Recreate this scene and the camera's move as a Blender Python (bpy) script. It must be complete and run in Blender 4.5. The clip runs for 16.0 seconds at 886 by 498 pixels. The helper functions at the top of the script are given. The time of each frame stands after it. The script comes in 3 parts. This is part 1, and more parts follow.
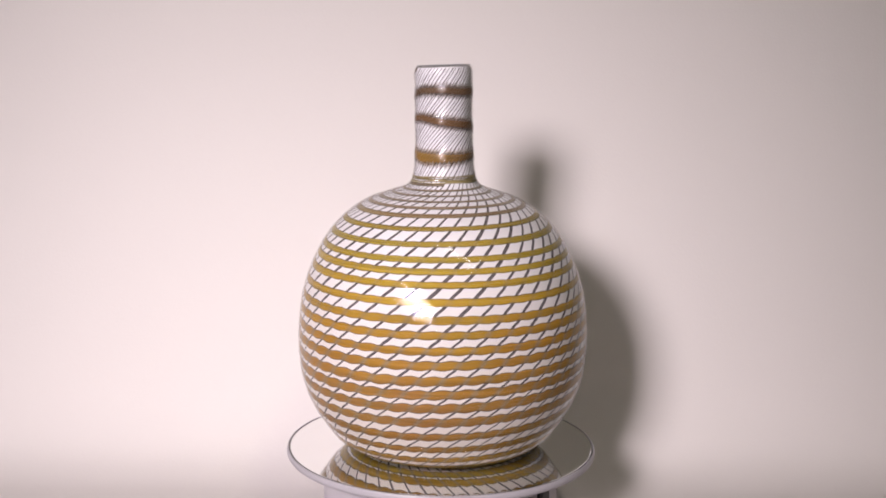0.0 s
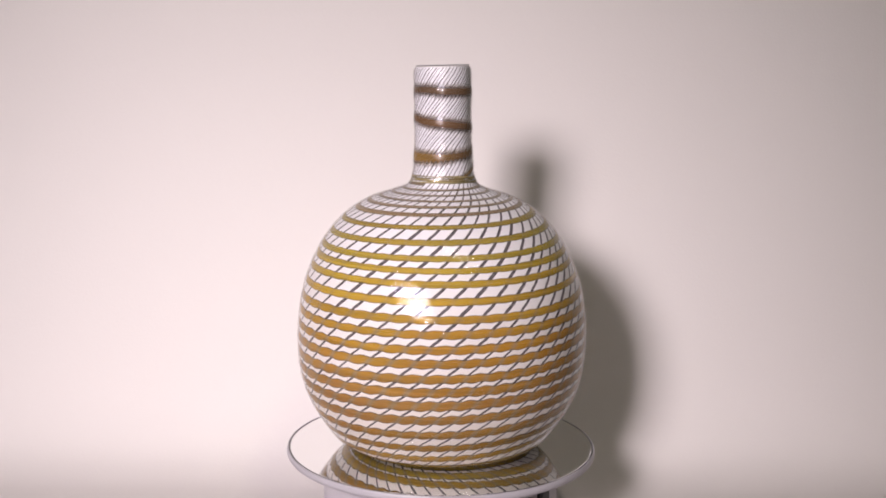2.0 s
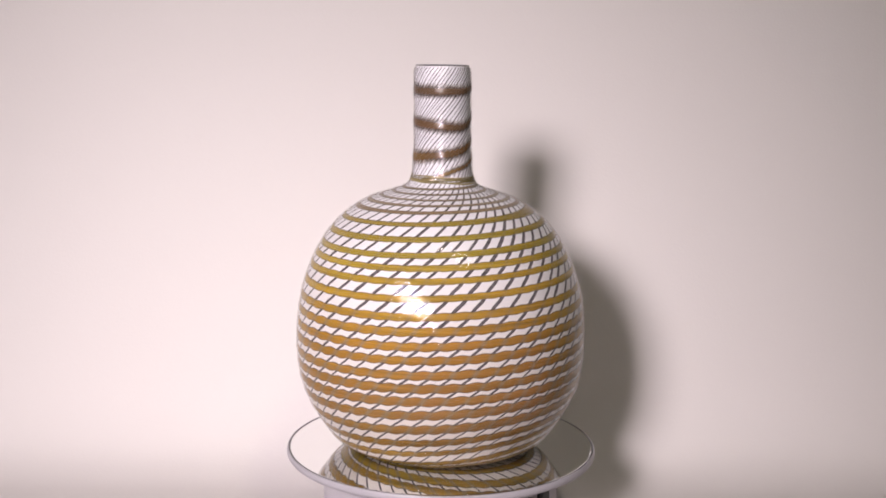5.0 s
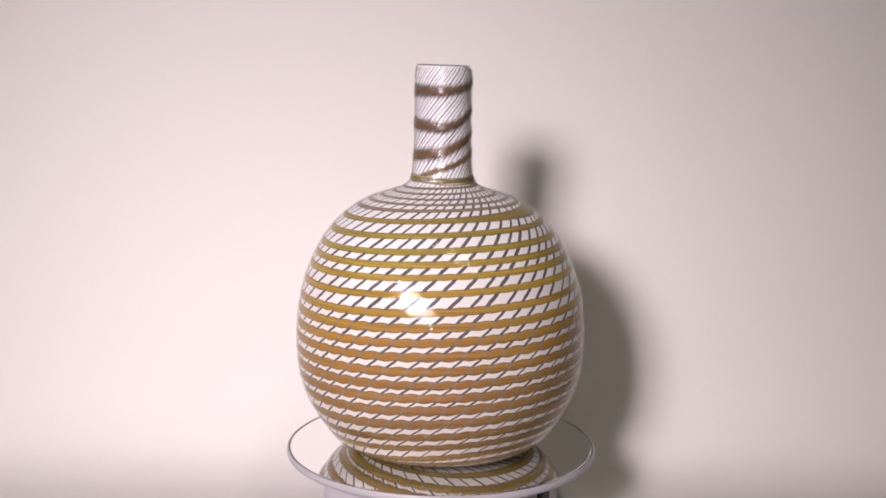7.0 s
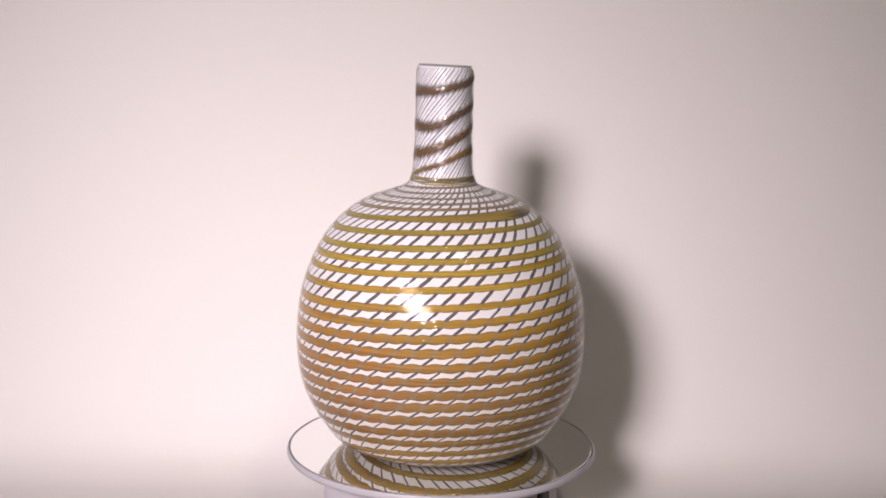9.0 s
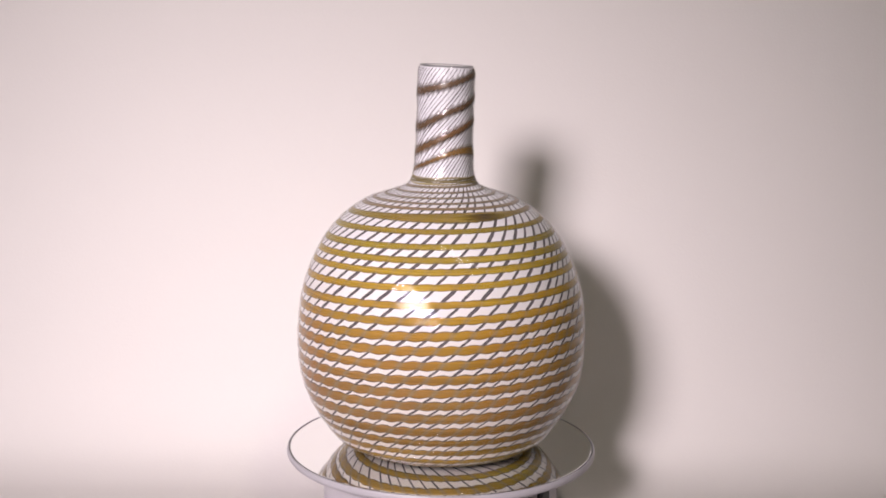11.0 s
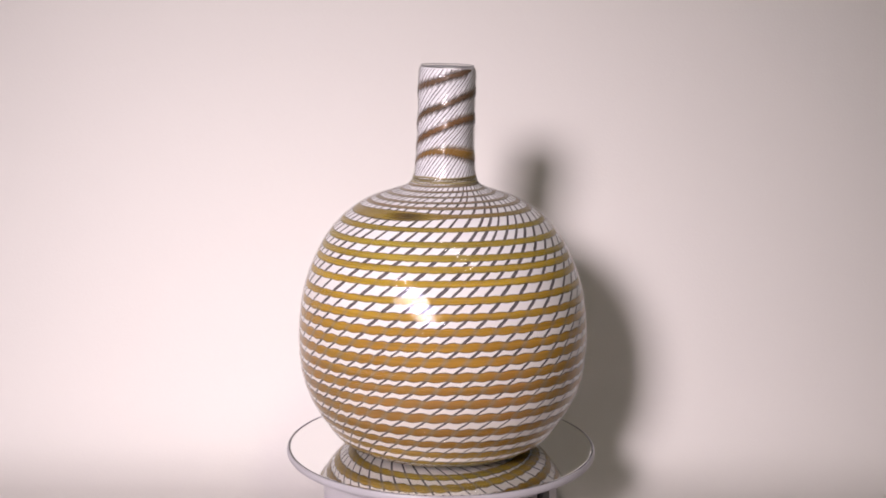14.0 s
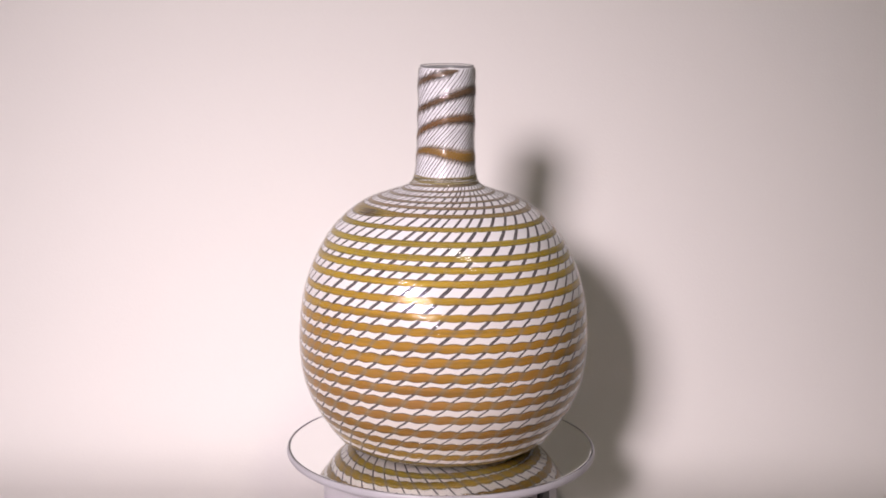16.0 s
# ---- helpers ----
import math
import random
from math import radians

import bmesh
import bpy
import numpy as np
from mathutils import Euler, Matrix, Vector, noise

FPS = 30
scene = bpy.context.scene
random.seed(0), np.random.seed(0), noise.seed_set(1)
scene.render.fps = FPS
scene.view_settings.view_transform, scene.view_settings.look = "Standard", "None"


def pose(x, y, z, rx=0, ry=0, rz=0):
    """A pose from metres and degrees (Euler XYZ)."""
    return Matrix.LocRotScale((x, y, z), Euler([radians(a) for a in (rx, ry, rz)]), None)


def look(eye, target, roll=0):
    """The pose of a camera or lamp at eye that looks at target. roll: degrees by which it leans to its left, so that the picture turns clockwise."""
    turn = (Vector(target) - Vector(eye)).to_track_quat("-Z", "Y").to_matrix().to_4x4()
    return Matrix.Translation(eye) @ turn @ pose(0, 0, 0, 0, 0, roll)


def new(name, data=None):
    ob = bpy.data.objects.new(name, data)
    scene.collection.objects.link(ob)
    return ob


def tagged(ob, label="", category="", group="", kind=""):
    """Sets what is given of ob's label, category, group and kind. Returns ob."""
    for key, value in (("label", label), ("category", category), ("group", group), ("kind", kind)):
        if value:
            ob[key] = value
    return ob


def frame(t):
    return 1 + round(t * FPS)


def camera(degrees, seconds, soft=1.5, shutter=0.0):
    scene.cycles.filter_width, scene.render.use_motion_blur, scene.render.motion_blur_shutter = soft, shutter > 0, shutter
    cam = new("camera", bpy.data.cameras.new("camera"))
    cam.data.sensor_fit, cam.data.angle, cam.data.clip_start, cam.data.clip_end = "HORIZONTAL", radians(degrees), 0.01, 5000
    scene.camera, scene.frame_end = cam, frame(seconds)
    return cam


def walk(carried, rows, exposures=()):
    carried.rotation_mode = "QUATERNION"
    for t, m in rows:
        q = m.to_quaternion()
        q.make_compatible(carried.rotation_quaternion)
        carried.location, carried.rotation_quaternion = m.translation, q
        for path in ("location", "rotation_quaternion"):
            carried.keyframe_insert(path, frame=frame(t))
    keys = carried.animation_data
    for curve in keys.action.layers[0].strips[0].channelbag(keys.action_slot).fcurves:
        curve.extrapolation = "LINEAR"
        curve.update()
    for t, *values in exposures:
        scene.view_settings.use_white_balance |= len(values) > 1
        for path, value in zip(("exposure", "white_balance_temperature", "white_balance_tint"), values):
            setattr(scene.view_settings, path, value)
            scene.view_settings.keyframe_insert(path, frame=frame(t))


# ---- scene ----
# ================= camera =================
FOV = 38.58
cam = camera(FOV, 16.0, soft=1.75)
CAM_POSE = look((0.0, -0.9950, 0.3291), (0.0000, 0.0, 0.1601), 0.60)
walk(cam, [(0.0, CAM_POSE), (16.0, CAM_POSE)], [(0.0, 0.0), (16.0, 0.05)])

TURN = 16.69            # degrees a second, clockwise from above

# ================= light =================
world = bpy.data.worlds.new("studio_world")
scene.world = world
world.use_nodes = True
world.node_tree.nodes["Background"].inputs[0].default_value = (0.9, 0.92, 1.0, 1)
world.node_tree.nodes["Background"].inputs[1].default_value = 0.02


def area(name, eye, target, size, watts, colour, spread=180.0, tall=0.0):
    lamp = bpy.data.lights.new(name, "AREA")
    lamp.shape, lamp.size, lamp.energy, lamp.color, lamp.spread = "DISK", size, watts, colour, radians(spread)
    if tall:
        lamp.shape, lamp.size_y = "RECTANGLE", tall
    ob = new(name, lamp)
    ob.matrix_world = look(eye, target)
    return ob


area("key_light", (-0.88, -2.20, 1.06), (-0.13, 0.1, 0.05), 0.50, 4.14, (1.0, 0.873, 0.918), 35.6, 0.50)
area("ceiling_light", (0.36, -1.03, 1.62), (0.05, 0.0, 0.1), 0.22, 4.6, (1.0, 0.93, 0.73))


# ================= materials =================
def material(name):
    m = bpy.data.materials.new(name)
    m.use_nodes = True
    nt = m.node_tree
    return m, nt, nt.nodes["Principled BSDF"]


def node(nt, kind, **inputs):
    n = nt.nodes.new(kind)
    for k, v in inputs.items():
        n.inputs[k.replace("_", " ")].default_value = v
    return n


def mottled(name, base, other, scale, rough, bump=0.0, bump_scale=200.0, coords="Object", coat=0.0, metal=0.0, spec=0.5):
    """Two tones mixed by noise, a finer noise in the roughness and the relief."""
    m, nt, b = material(name)
    tc = nt.nodes.new("ShaderNodeTexCoord")
    big = node(nt, "ShaderNodeTexNoise", Scale=scale, Detail=4.0, Roughness=0.6)
    nt.links.new(tc.outputs[coords], big.inputs["Vector"])
    mix = nt.nodes.new("ShaderNodeMix")
    mix.data_type = "RGBA"
    mix.inputs["A"].default_value, mix.inputs["B"].default_value = (*base, 1), (*other, 1)
    nt.links.new(big.outputs["Fac"], mix.inputs["Factor"])
    nt.links.new(mix.outputs["Result"], b.inputs["Base Color"])
    small = node(nt, "ShaderNodeTexNoise", Scale=bump_scale, Detail=3.0)
    nt.links.new(tc.outputs[coords], small.inputs["Vector"])
    ramp = nt.nodes.new("ShaderNodeMapRange")
    ramp.inputs["To Min"].default_value, ramp.inputs["To Max"].default_value = rough * 0.8, min(1.0, rough * 1.2)
    nt.links.new(small.outputs["Fac"], ramp.inputs["Value"])
    nt.links.new(ramp.outputs["Result"], b.inputs["Roughness"])
    if bump:
        bp = node(nt, "ShaderNodeBump", Strength=bump, Distance=0.001)
        nt.links.new(small.outputs["Fac"], bp.inputs["Height"])
        nt.links.new(bp.outputs["Normal"], b.inputs["Normal"])
    b.inputs["Coat Weight"].default_value = coat
    b.inputs["Specular IOR Level"].default_value = spec
    b.inputs["Metallic"].default_value = metal
    return m


PAPER = mottled("backdrop_paper", (0.655, 0.630, 0.615), (0.63, 0.605, 0.592), 2.2, 0.85, 0.12, 420.0)
PLASTER = mottled("room_plaster", (0.52, 0.50, 0.48), (0.46, 0.44, 0.42), 1.5, 0.9, 0.2, 90.0)
CEILING = mottled("ceiling_plaster", (0.70, 0.69, 0.67), (0.64, 0.63, 0.61), 1.5, 0.9, 0.2, 90.0)
CARPET = mottled("room_carpet", (0.16, 0.14, 0.13), (0.11, 0.10, 0.09), 8.0, 0.95, 0.5, 300.0)
PLASTIC = mottled("grey_plastic", (0.40, 0.385, 0.415), (0.36, 0.345, 0.375), 25.0, 0.42, 0.05, 900.0)
BASE_PLASTIC = mottled("base_plastic", (0.44, 0.42, 0.45), (0.39, 0.37, 0.40), 25.0, 0.45, 0.05, 900.0)
BLACK = mottled("black_plastic", (0.012, 0.012, 0.013), (0.02, 0.02, 0.022), 60.0, 0.4)
GASKET = mottled("dark_mirror_edge", (0.05, 0.05, 0.055), (0.09, 0.09, 0.09), 60.0, 0.3)
WHITE_GLASS = mottled("white_opal_glass", (0.73, 0.715, 0.74), (0.69, 0.675, 0.695), 30.0, 0.55, 0.1, 220.0, spec=0.1)
# the opal glass is warmer low on the body, cooler and lighter towards the neck
nt = WHITE_GLASS.node_tree
mix = next(n for n in nt.nodes if n.type == "MIX")
place = nt.nodes.new("ShaderNodeTexCoord")
height = nt.nodes.new("ShaderNodeSeparateXYZ")
nt.links.new(place.outputs["Object"], height.inputs[0])
toward_neck = nt.nodes.new("ShaderNodeMapRange")
toward_neck.inputs["From Min"].default_value, toward_neck.inputs["From Max"].default_value = 0.05, 0.22
nt.links.new(height.outputs["Z"], toward_neck.inputs["Value"])
tone = nt.nodes.new("ShaderNodeMix")
tone.data_type, tone.blend_type = "RGBA", "MULTIPLY"
tone.inputs["Factor"].default_value = 1.0
tint = nt.nodes.new("ShaderNodeMix")
tint.data_type = "RGBA"
tint.inputs["A"].default_value, tint.inputs["B"].default_value = (1.0, 0.965, 0.885, 1), (1.09, 1.11, 1.14, 1)
nt.links.new(toward_neck.outputs["Result"], tint.inputs["Factor"])
nt.links.new(mix.outputs["Result"], tone.inputs["A"])
nt.links.new(tint.outputs["Result"], tone.inputs["B"])
nt.links.new(tone.outputs["Result"], nt.nodes["Principled BSDF"].inputs["Base Color"])
# dark grey puts the shade inside the neck into colour; lip line shares it
LINING = mottled("neck_shade_and_lip_grey", (0.16, 0.16, 0.17), (0.30, 0.30, 0.31), 90.0, 0.3)
FOOT = mottled("cream_foot_glass", (0.62, 0.52, 0.34), (0.46, 0.36, 0.18), 60.0, 0.3)

MIRROR, nt, b = material("mirror_glass")
b.inputs["Base Color"].default_value = (0.92, 0.93, 0.93, 1)
b.inputs["Metallic"].default_value = 1.0
dust = node(nt, "ShaderNodeTexNoise", Scale=60.0, Detail=5.0)
dust_r = nt.nodes.new("ShaderNodeMapRange")
dust_r.inputs["To Min"].default_value, dust_r.inputs["To Max"].default_value = 0.02, 0.07
nt.links.new(dust.outputs["Fac"], dust_r.inputs["Value"])
nt.links.new(dust_r.outputs["Result"], b.inputs["Roughness"])


def trail_material(name, stops, streak=0.30, edge=0.6, solid=0.82, fade=0.3, mauve=0.0, veil=0.0):
    """Coloured glass trail: the colour runs along the trail (the 'wound' attribute, 0 to 1), with long fine streaks."""
    m, nt, b = material(name)
    at = nt.nodes.new("ShaderNodeAttribute")
    at.attribute_name = "wound"
    ramp = nt.nodes.new("ShaderNodeValToRGB")
    el = ramp.color_ramp.elements
    el[0].position, el[0].color = stops[0][0], (*stops[0][1], 1)
    el[1].position, el[1].color = stops[-1][0], (*stops[-1][1], 1)
    for p, c in stops[1:-1]:
        e = el.new(p)
        e.color = (*c, 1)
    nt.links.new(at.outputs["Fac"], ramp.inputs["Fac"])
    tc = nt.nodes.new("ShaderNodeTexCoord")
    stretch = nt.nodes.new("ShaderNodeMapping")
    stretch.inputs["Scale"].default_value = (14, 14, 900)
    nt.links.new(tc.outputs["Object"], stretch.inputs["Vector"])
    fine = node(nt, "ShaderNodeTexNoise", Scale=1.0, Detail=4.0)
    nt.links.new(stretch.outputs["Vector"], fine.inputs["Vector"])
    big = node(nt, "ShaderNodeTexNoise", Scale=14.0, Detail=3.0)
    nt.links.new(tc.outputs["Object"], big.inputs["Vector"])
    hsv = nt.nodes.new("ShaderNodeHueSaturation")
    val = nt.nodes.new("ShaderNodeMapRange")
    val.inputs["From Min"].default_value, val.inputs["From Max"].default_value = 0.3, 0.7
    val.inputs["To Min"].default_value, val.inputs["To Max"].default_value = 1 - streak, 1 + streak
    nt.links.new(fine.outputs["Fac"], val.inputs["Value"])
    hue = nt.nodes.new("ShaderNodeMapRange")
    hue.inputs["From Min"].default_value, hue.inputs["From Max"].default_value = 0.3, 0.7
    hue.inputs["To Min"].default_value, hue.inputs["To Max"].default_value = 0.492, 0.508
    nt.links.new(big.outputs["Fac"], hue.inputs["Value"])
    nt.links.new(val.outputs["Result"], hsv.inputs["Value"])
    nt.links.new(hue.outputs["Result"], hsv.inputs["Hue"])
    toned = ramp.outputs["Color"]
    if mauve:      # one side of the lower body was dipped in a duller, browner glass
        side = nt.nodes.new("ShaderNodeVectorMath")
        side.operation, side.inputs[1].default_value = "DOT_PRODUCT", (0.77, 0.64, -0.60)
        nt.links.new(tc.outputs["Object"], side.inputs[0])
        reach = nt.nodes.new("ShaderNodeMapRange")
        reach.interpolation_type = "SMOOTHSTEP"
        reach.inputs["From Min"].default_value, reach.inputs["From Max"].default_value = -0.02, 0.08
        reach.inputs["To Max"].default_value = mauve
        nt.links.new(side.outputs["Value"], reach.inputs["Value"])
        dull = nt.nodes.new("ShaderNodeMix")
        dull.data_type = "RGBA"
        dull.inputs["B"].default_value = (0.27, 0.14, 0.05, 1)
        nt.links.new(reach.outputs["Result"], dull.inputs["Factor"])
        nt.links.new(toned, dull.inputs["A"])
        toned = dull.outputs["Result"]
    if veil:       # the smoky canes show through the thread
        cr = nt.nodes.new("ShaderNodeAttribute")
        cr.attribute_name = "crossed"
        much = nt.nodes.new("ShaderNodeMath")
        much.operation, much.inputs[1].default_value = "MULTIPLY", veil
        nt.links.new(cr.outputs["Fac"], much.inputs[0])
        smoke = nt.nodes.new("ShaderNodeMix")
        smoke.data_type = "RGBA"
        smoke.inputs["B"].default_value = (0.25, 0.20, 0.125, 1)
        nt.links.new(much.outputs[0], smoke.inputs["Factor"])
        nt.links.new(toned, smoke.inputs["A"])
        toned = smoke.outputs["Result"]
    nt.links.new(toned, hsv.inputs["Color"])
    rim = nt.nodes.new("ShaderNodeAttribute")
    rim.attribute_name = "across"
    dense = nt.nodes.new("ShaderNodeMapRange")
    dense.interpolation_type = "SMOOTHSTEP"
    dense.inputs["From Min"].default_value, dense.inputs["From Max"].default_value = 0.55, 1.0
    dense.inputs["To Min"].default_value, dense.inputs["To Max"].default_value = 1.0, edge
    nt.links.new(rim.outputs["Fac"], dense.inputs["Value"])
    thick = nt.nodes.new("ShaderNodeVectorMath")
    thick.operation = "SCALE"
    nt.links.new(hsv.outputs["Color"], thick.inputs[0])
    nt.links.new(dense.outputs["Result"], thick.inputs["Scale"])
    nt.links.new(thick.outputs[0], b.inputs["Base Color"])
    b.inputs["Roughness"].default_value = 0.6
    b.inputs["Specular IOR Level"].default_value = 0.12
    clear = nt.nodes.new("ShaderNodeBsdfTransparent")
    blend = nt.nodes.new("ShaderNodeMixShader")
    thin = nt.nodes.new("ShaderNodeMapRange")
    thin.interpolation_type = "SMOOTHSTEP"
    thin.inputs["From Min"].default_value, thin.inputs["From Max"].default_value = 1 - fade, 1.0
    thin.inputs["To Min"].default_value, thin.inputs["To Max"].default_value = solid, solid * (1 - fade)
    nt.links.new(rim.outputs["Fac"], thin.inputs["Value"])
    nt.links.new(thin.outputs["Result"], blend.inputs["Fac"])
    nt.links.new(clear.outputs[0], blend.inputs[1])
    nt.links.new(b.outputs[0], blend.inputs[2])
    nt.links.new(blend.outputs[0], nt.nodes["Material Output"].inputs["Surface"])
    return m


TRAIL = trail_material("amber_trail_glass", [
    (0.00, (0.39, 0.27, 0.040)), (0.05, (0.34, 0.21, 0.030)), (0.14, (0.285, 0.145, 0.020)), (0.30, (0.32, 0.155, 0.022)), (0.50, (0.40, 0.21, 0.016)),
    (0.66, (0.44, 0.28, 0.020)), (0.80, (0.36, 0.265, 0.026)), (0.90, (0.30, 0.21, 0.030)), (0.93, (0.27, 0.185, 0.10)), (1.00, (0.23, 0.175, 0.11))], mauve=0.45, veil=0.8)
COLLAR = trail_material("pale_olive_collar_glass", [(0.0, (0.34, 0.29, 0.15)), (0.24, (0.36, 0.30, 0.13)), (0.26, (0.15, 0.11, 0.06)), (0.49, (0.15, 0.11, 0.06)), (0.51, (0.38, 0.33, 0.16)), (0.74, (0.30, 0.25, 0.11)), (0.76, (0.12, 0.09, 0.05)), (1.0, (0.33, 0.27, 0.14))], 0.4, 0.3, 1.0)
NECK_TRAIL = trail_material("brown_neck_trail", [
    (0.00, (0.26, 0.20, 0.09)), (0.10, (0.17, 0.09, 0.035)), (0.22, (0.26, 0.145, 0.03)), (0.30, (0.15, 0.085, 0.04)), (0.42, (0.17, 0.085, 0.035)),
    (0.60, (0.12, 0.072, 0.04)), (0.80, (0.13, 0.08, 0.045)), (1.00, (0.12, 0.075, 0.045))], 0.3, 1.0, 0.86, 0.75)
SPOT = trail_material("burnt_brown_spot", [(0.0, (0.30, 0.21, 0.035)), (0.35, (0.13, 0.085, 0.025)), (0.55, (0.075, 0.052, 0.028)), (0.75, (0.13, 0.09, 0.03)), (1.0, (0.28, 0.20, 0.05))], 0.3, 1.0, 0.85, 0.7)

CANE = trail_material("smoky_violet_cane", [(0.0, (0.07, 0.06, 0.066)), (0.3, (0.085, 0.075, 0.083)), (0.5, (0.15, 0.135, 0.147)), (0.7, (0.085, 0.075, 0.083)), (1.0, (0.07, 0.06, 0.066))], 0.45, 1.0, 0.85)

# clear casing: gloss over a see-through layer
CASING, nt, b = material("clear_glass_casing")
nt.nodes.remove(b)
see = nt.nodes.new("ShaderNodeBsdfTransparent")
see.inputs["Color"].default_value = (0.985, 0.98, 0.975, 1)
gloss = nt.nodes.new("ShaderNodeBsdfGlossy")
# the neck was tooled and is less smooth than the blown body
tooled_at = nt.nodes.new("ShaderNodeTexCoord")
tooled_z = nt.nodes.new("ShaderNodeSeparateXYZ")
nt.links.new(tooled_at.outputs["Object"], tooled_z.inputs[0])
tooled = nt.nodes.new("ShaderNodeMapRange")
for k, v in (("From Min", 0.205), ("From Max", 0.222), ("To Min", 0.03), ("To Max", 0.12)):
    tooled.inputs[k].default_value = v
nt.links.new(tooled_z.outputs["Z"], tooled.inputs["Value"])
nt.links.new(tooled.outputs["Result"], gloss.inputs["Roughness"])
facing = nt.nodes.new("ShaderNodeLayerWeight")
facing.inputs["Blend"].default_value = 0.5
power = nt.nodes.new("ShaderNodeMath")
power.operation, power.inputs[1].default_value = "POWER", 5.0
nt.links.new(facing.outputs["Facing"], power.inputs[0])
fres = nt.nodes.new("ShaderNodeMath")
fres.operation, fres.inputs[1].default_value, fres.inputs[2].default_value = "MULTIPLY_ADD", 0.96, 0.04
nt.links.new(power.outputs[0], fres.inputs[0])
mixs = nt.nodes.new("ShaderNodeMixShader")
wave = node(nt, "ShaderNodeTexNoise", Scale=130.0, Detail=3.0)
wtc = nt.nodes.new("ShaderNodeTexCoord")
nt.links.new(wtc.outputs["Object"], wave.inputs["Vector"])
wb = node(nt, "ShaderNodeBump", Strength=0.11, Distance=0.002)
nt.links.new(wave.outputs["Fac"], wb.inputs["Height"])
lines = nt.nodes.new("ShaderNodeAttribute")
lines.attribute_name = "lines"
pulled = node(nt, "ShaderNodeTexNoise", Scale=1.0, Detail=4.0, Roughness=0.62)
nt.links.new(lines.outputs["Vector"], pulled.inputs["Vector"])
pb = node(nt, "ShaderNodeBump", Strength=0.24, Distance=0.0009)
nt.links.new(pulled.outputs["Fac"], pb.inputs["Height"])
nt.links.new(wb.outputs["Normal"], pb.inputs["Normal"])
nt.links.new(pb.outputs["Normal"], gloss.inputs["Normal"])
nt.links.new(fres.outputs[0], mixs.inputs[0])
nt.links.new(see.outputs[0], mixs.inputs[1])
nt.links.new(gloss.outputs[0], mixs.inputs[2])
nt.links.new(mixs.outputs[0], nt.nodes["Material Output"].inputs["Surface"])


# ================= mesh tools =================
def mesh_ob(name, verts, faces, mat, parent=None, label="", smooth=True):
    me = bpy.data.meshes.new(name)
    me.from_pydata([tuple(v) for v in verts], [], [tuple(f) for f in faces])
    me.materials.append(mat)
    if smooth:
        me.polygons.foreach_set("use_smooth", [True] * len(me.polygons))
    me.update()
    ob = new(name, me)
    if parent:
        ob.parent = parent
    return tagged(ob, label)


def part(name, bm, mat, parent, label="", smooth=False):
    me = bpy.data.meshes.new(name)
    bmesh.ops.recalc_face_normals(bm, faces=bm.faces)
    bm.to_mesh(me)
    bm.free()
    me.materials.append(mat)
    if smooth:
        me.polygons.foreach_set("use_smooth", [True] * len(me.polygons))
    ob = new(name, me)
    if parent:
        ob.parent = parent
    return tagged(ob, label)


def lathe(profile, steps):
    """A closed-round bmesh from (r, z) pairs; r = 0 at an end closes it."""
    bm = bmesh.new()
    rings = []
    for r, z in profile:
        if r < 1e-6:
            rings.append([bm.verts.new((0, 0, z))])
        else:
            rings.append([bm.verts.new((r * math.cos(2 * math.pi * k / steps), r * math.sin(2 * math.pi * k / steps), z)) for k in range(steps)])
    for a, c in zip(rings, rings[1:]):
        for k in range(steps):
            n = (k + 1) % steps
            if len(a) == 1 and len(c) == 1:
                continue
            if len(a) == 1:
                bm.faces.new((a[0], c[k], c[n]))
            elif len(c) == 1:
                bm.faces.new((a[k], a[n], c[0]))
            else:
                bm.faces.new((a[k], a[n], c[n], c[k]))
    return bm


def box(bm, lo, hi, bevel=0.0, seg=2):
    made = bmesh.ops.create_cube(bm, size=1.0)["verts"]
    for v in made:
        v.co = Vector([(lo[i] + hi[i]) / 2 + v.co[i] * (hi[i] - lo[i]) for i in range(3)])
    if bevel:
        edges = list({e for v in made for e in v.link_edges})
        bmesh.ops.bevel(bm, geom=edges, offset=bevel, segments=seg, profile=0.5, affect="EDGES")
    return bm


# ================= the room =================
BASE_Z = -0.0755          # the sweep's level part, under the turntable

# paper sweep: floor, curve and wall in one bent sheet, with thickness
bend = np.array([(0.06, BASE_Z), (0.10, -0.0735), (0.135, -0.060), (0.16, -0.030), (0.178, 0.02), (0.195, 0.08), (0.217, 0.15), (0.240, 0.22), (0.262, 0.30), (0.282, 0.40), (0.297, 0.55),
                 (0.300, 0.75), (0.300, 0.95)])
along = np.concatenate([[0], np.cumsum(np.hypot(*np.diff(bend, axis=0).T))])


def spline(xs, ys, x):
    """Smooth curve through points (Catmull-Rom tangents, uneven steps)."""
    m = np.gradient(ys, xs)
    x = np.clip(x, xs[0], xs[-1])
    i = np.clip(np.searchsorted(xs, x) - 1, 0, len(xs) - 2)
    hh = xs[i + 1] - xs[i]
    t = (x - xs[i]) / hh
    return (2 * t**3 - 3 * t**2 + 1) * ys[i] + (t**3 - 2 * t**2 + t) * hh * m[i] + (3 * t**2 - 2 * t**3) * ys[i + 1] + (t**3 - t**2) * hh * m[i + 1]


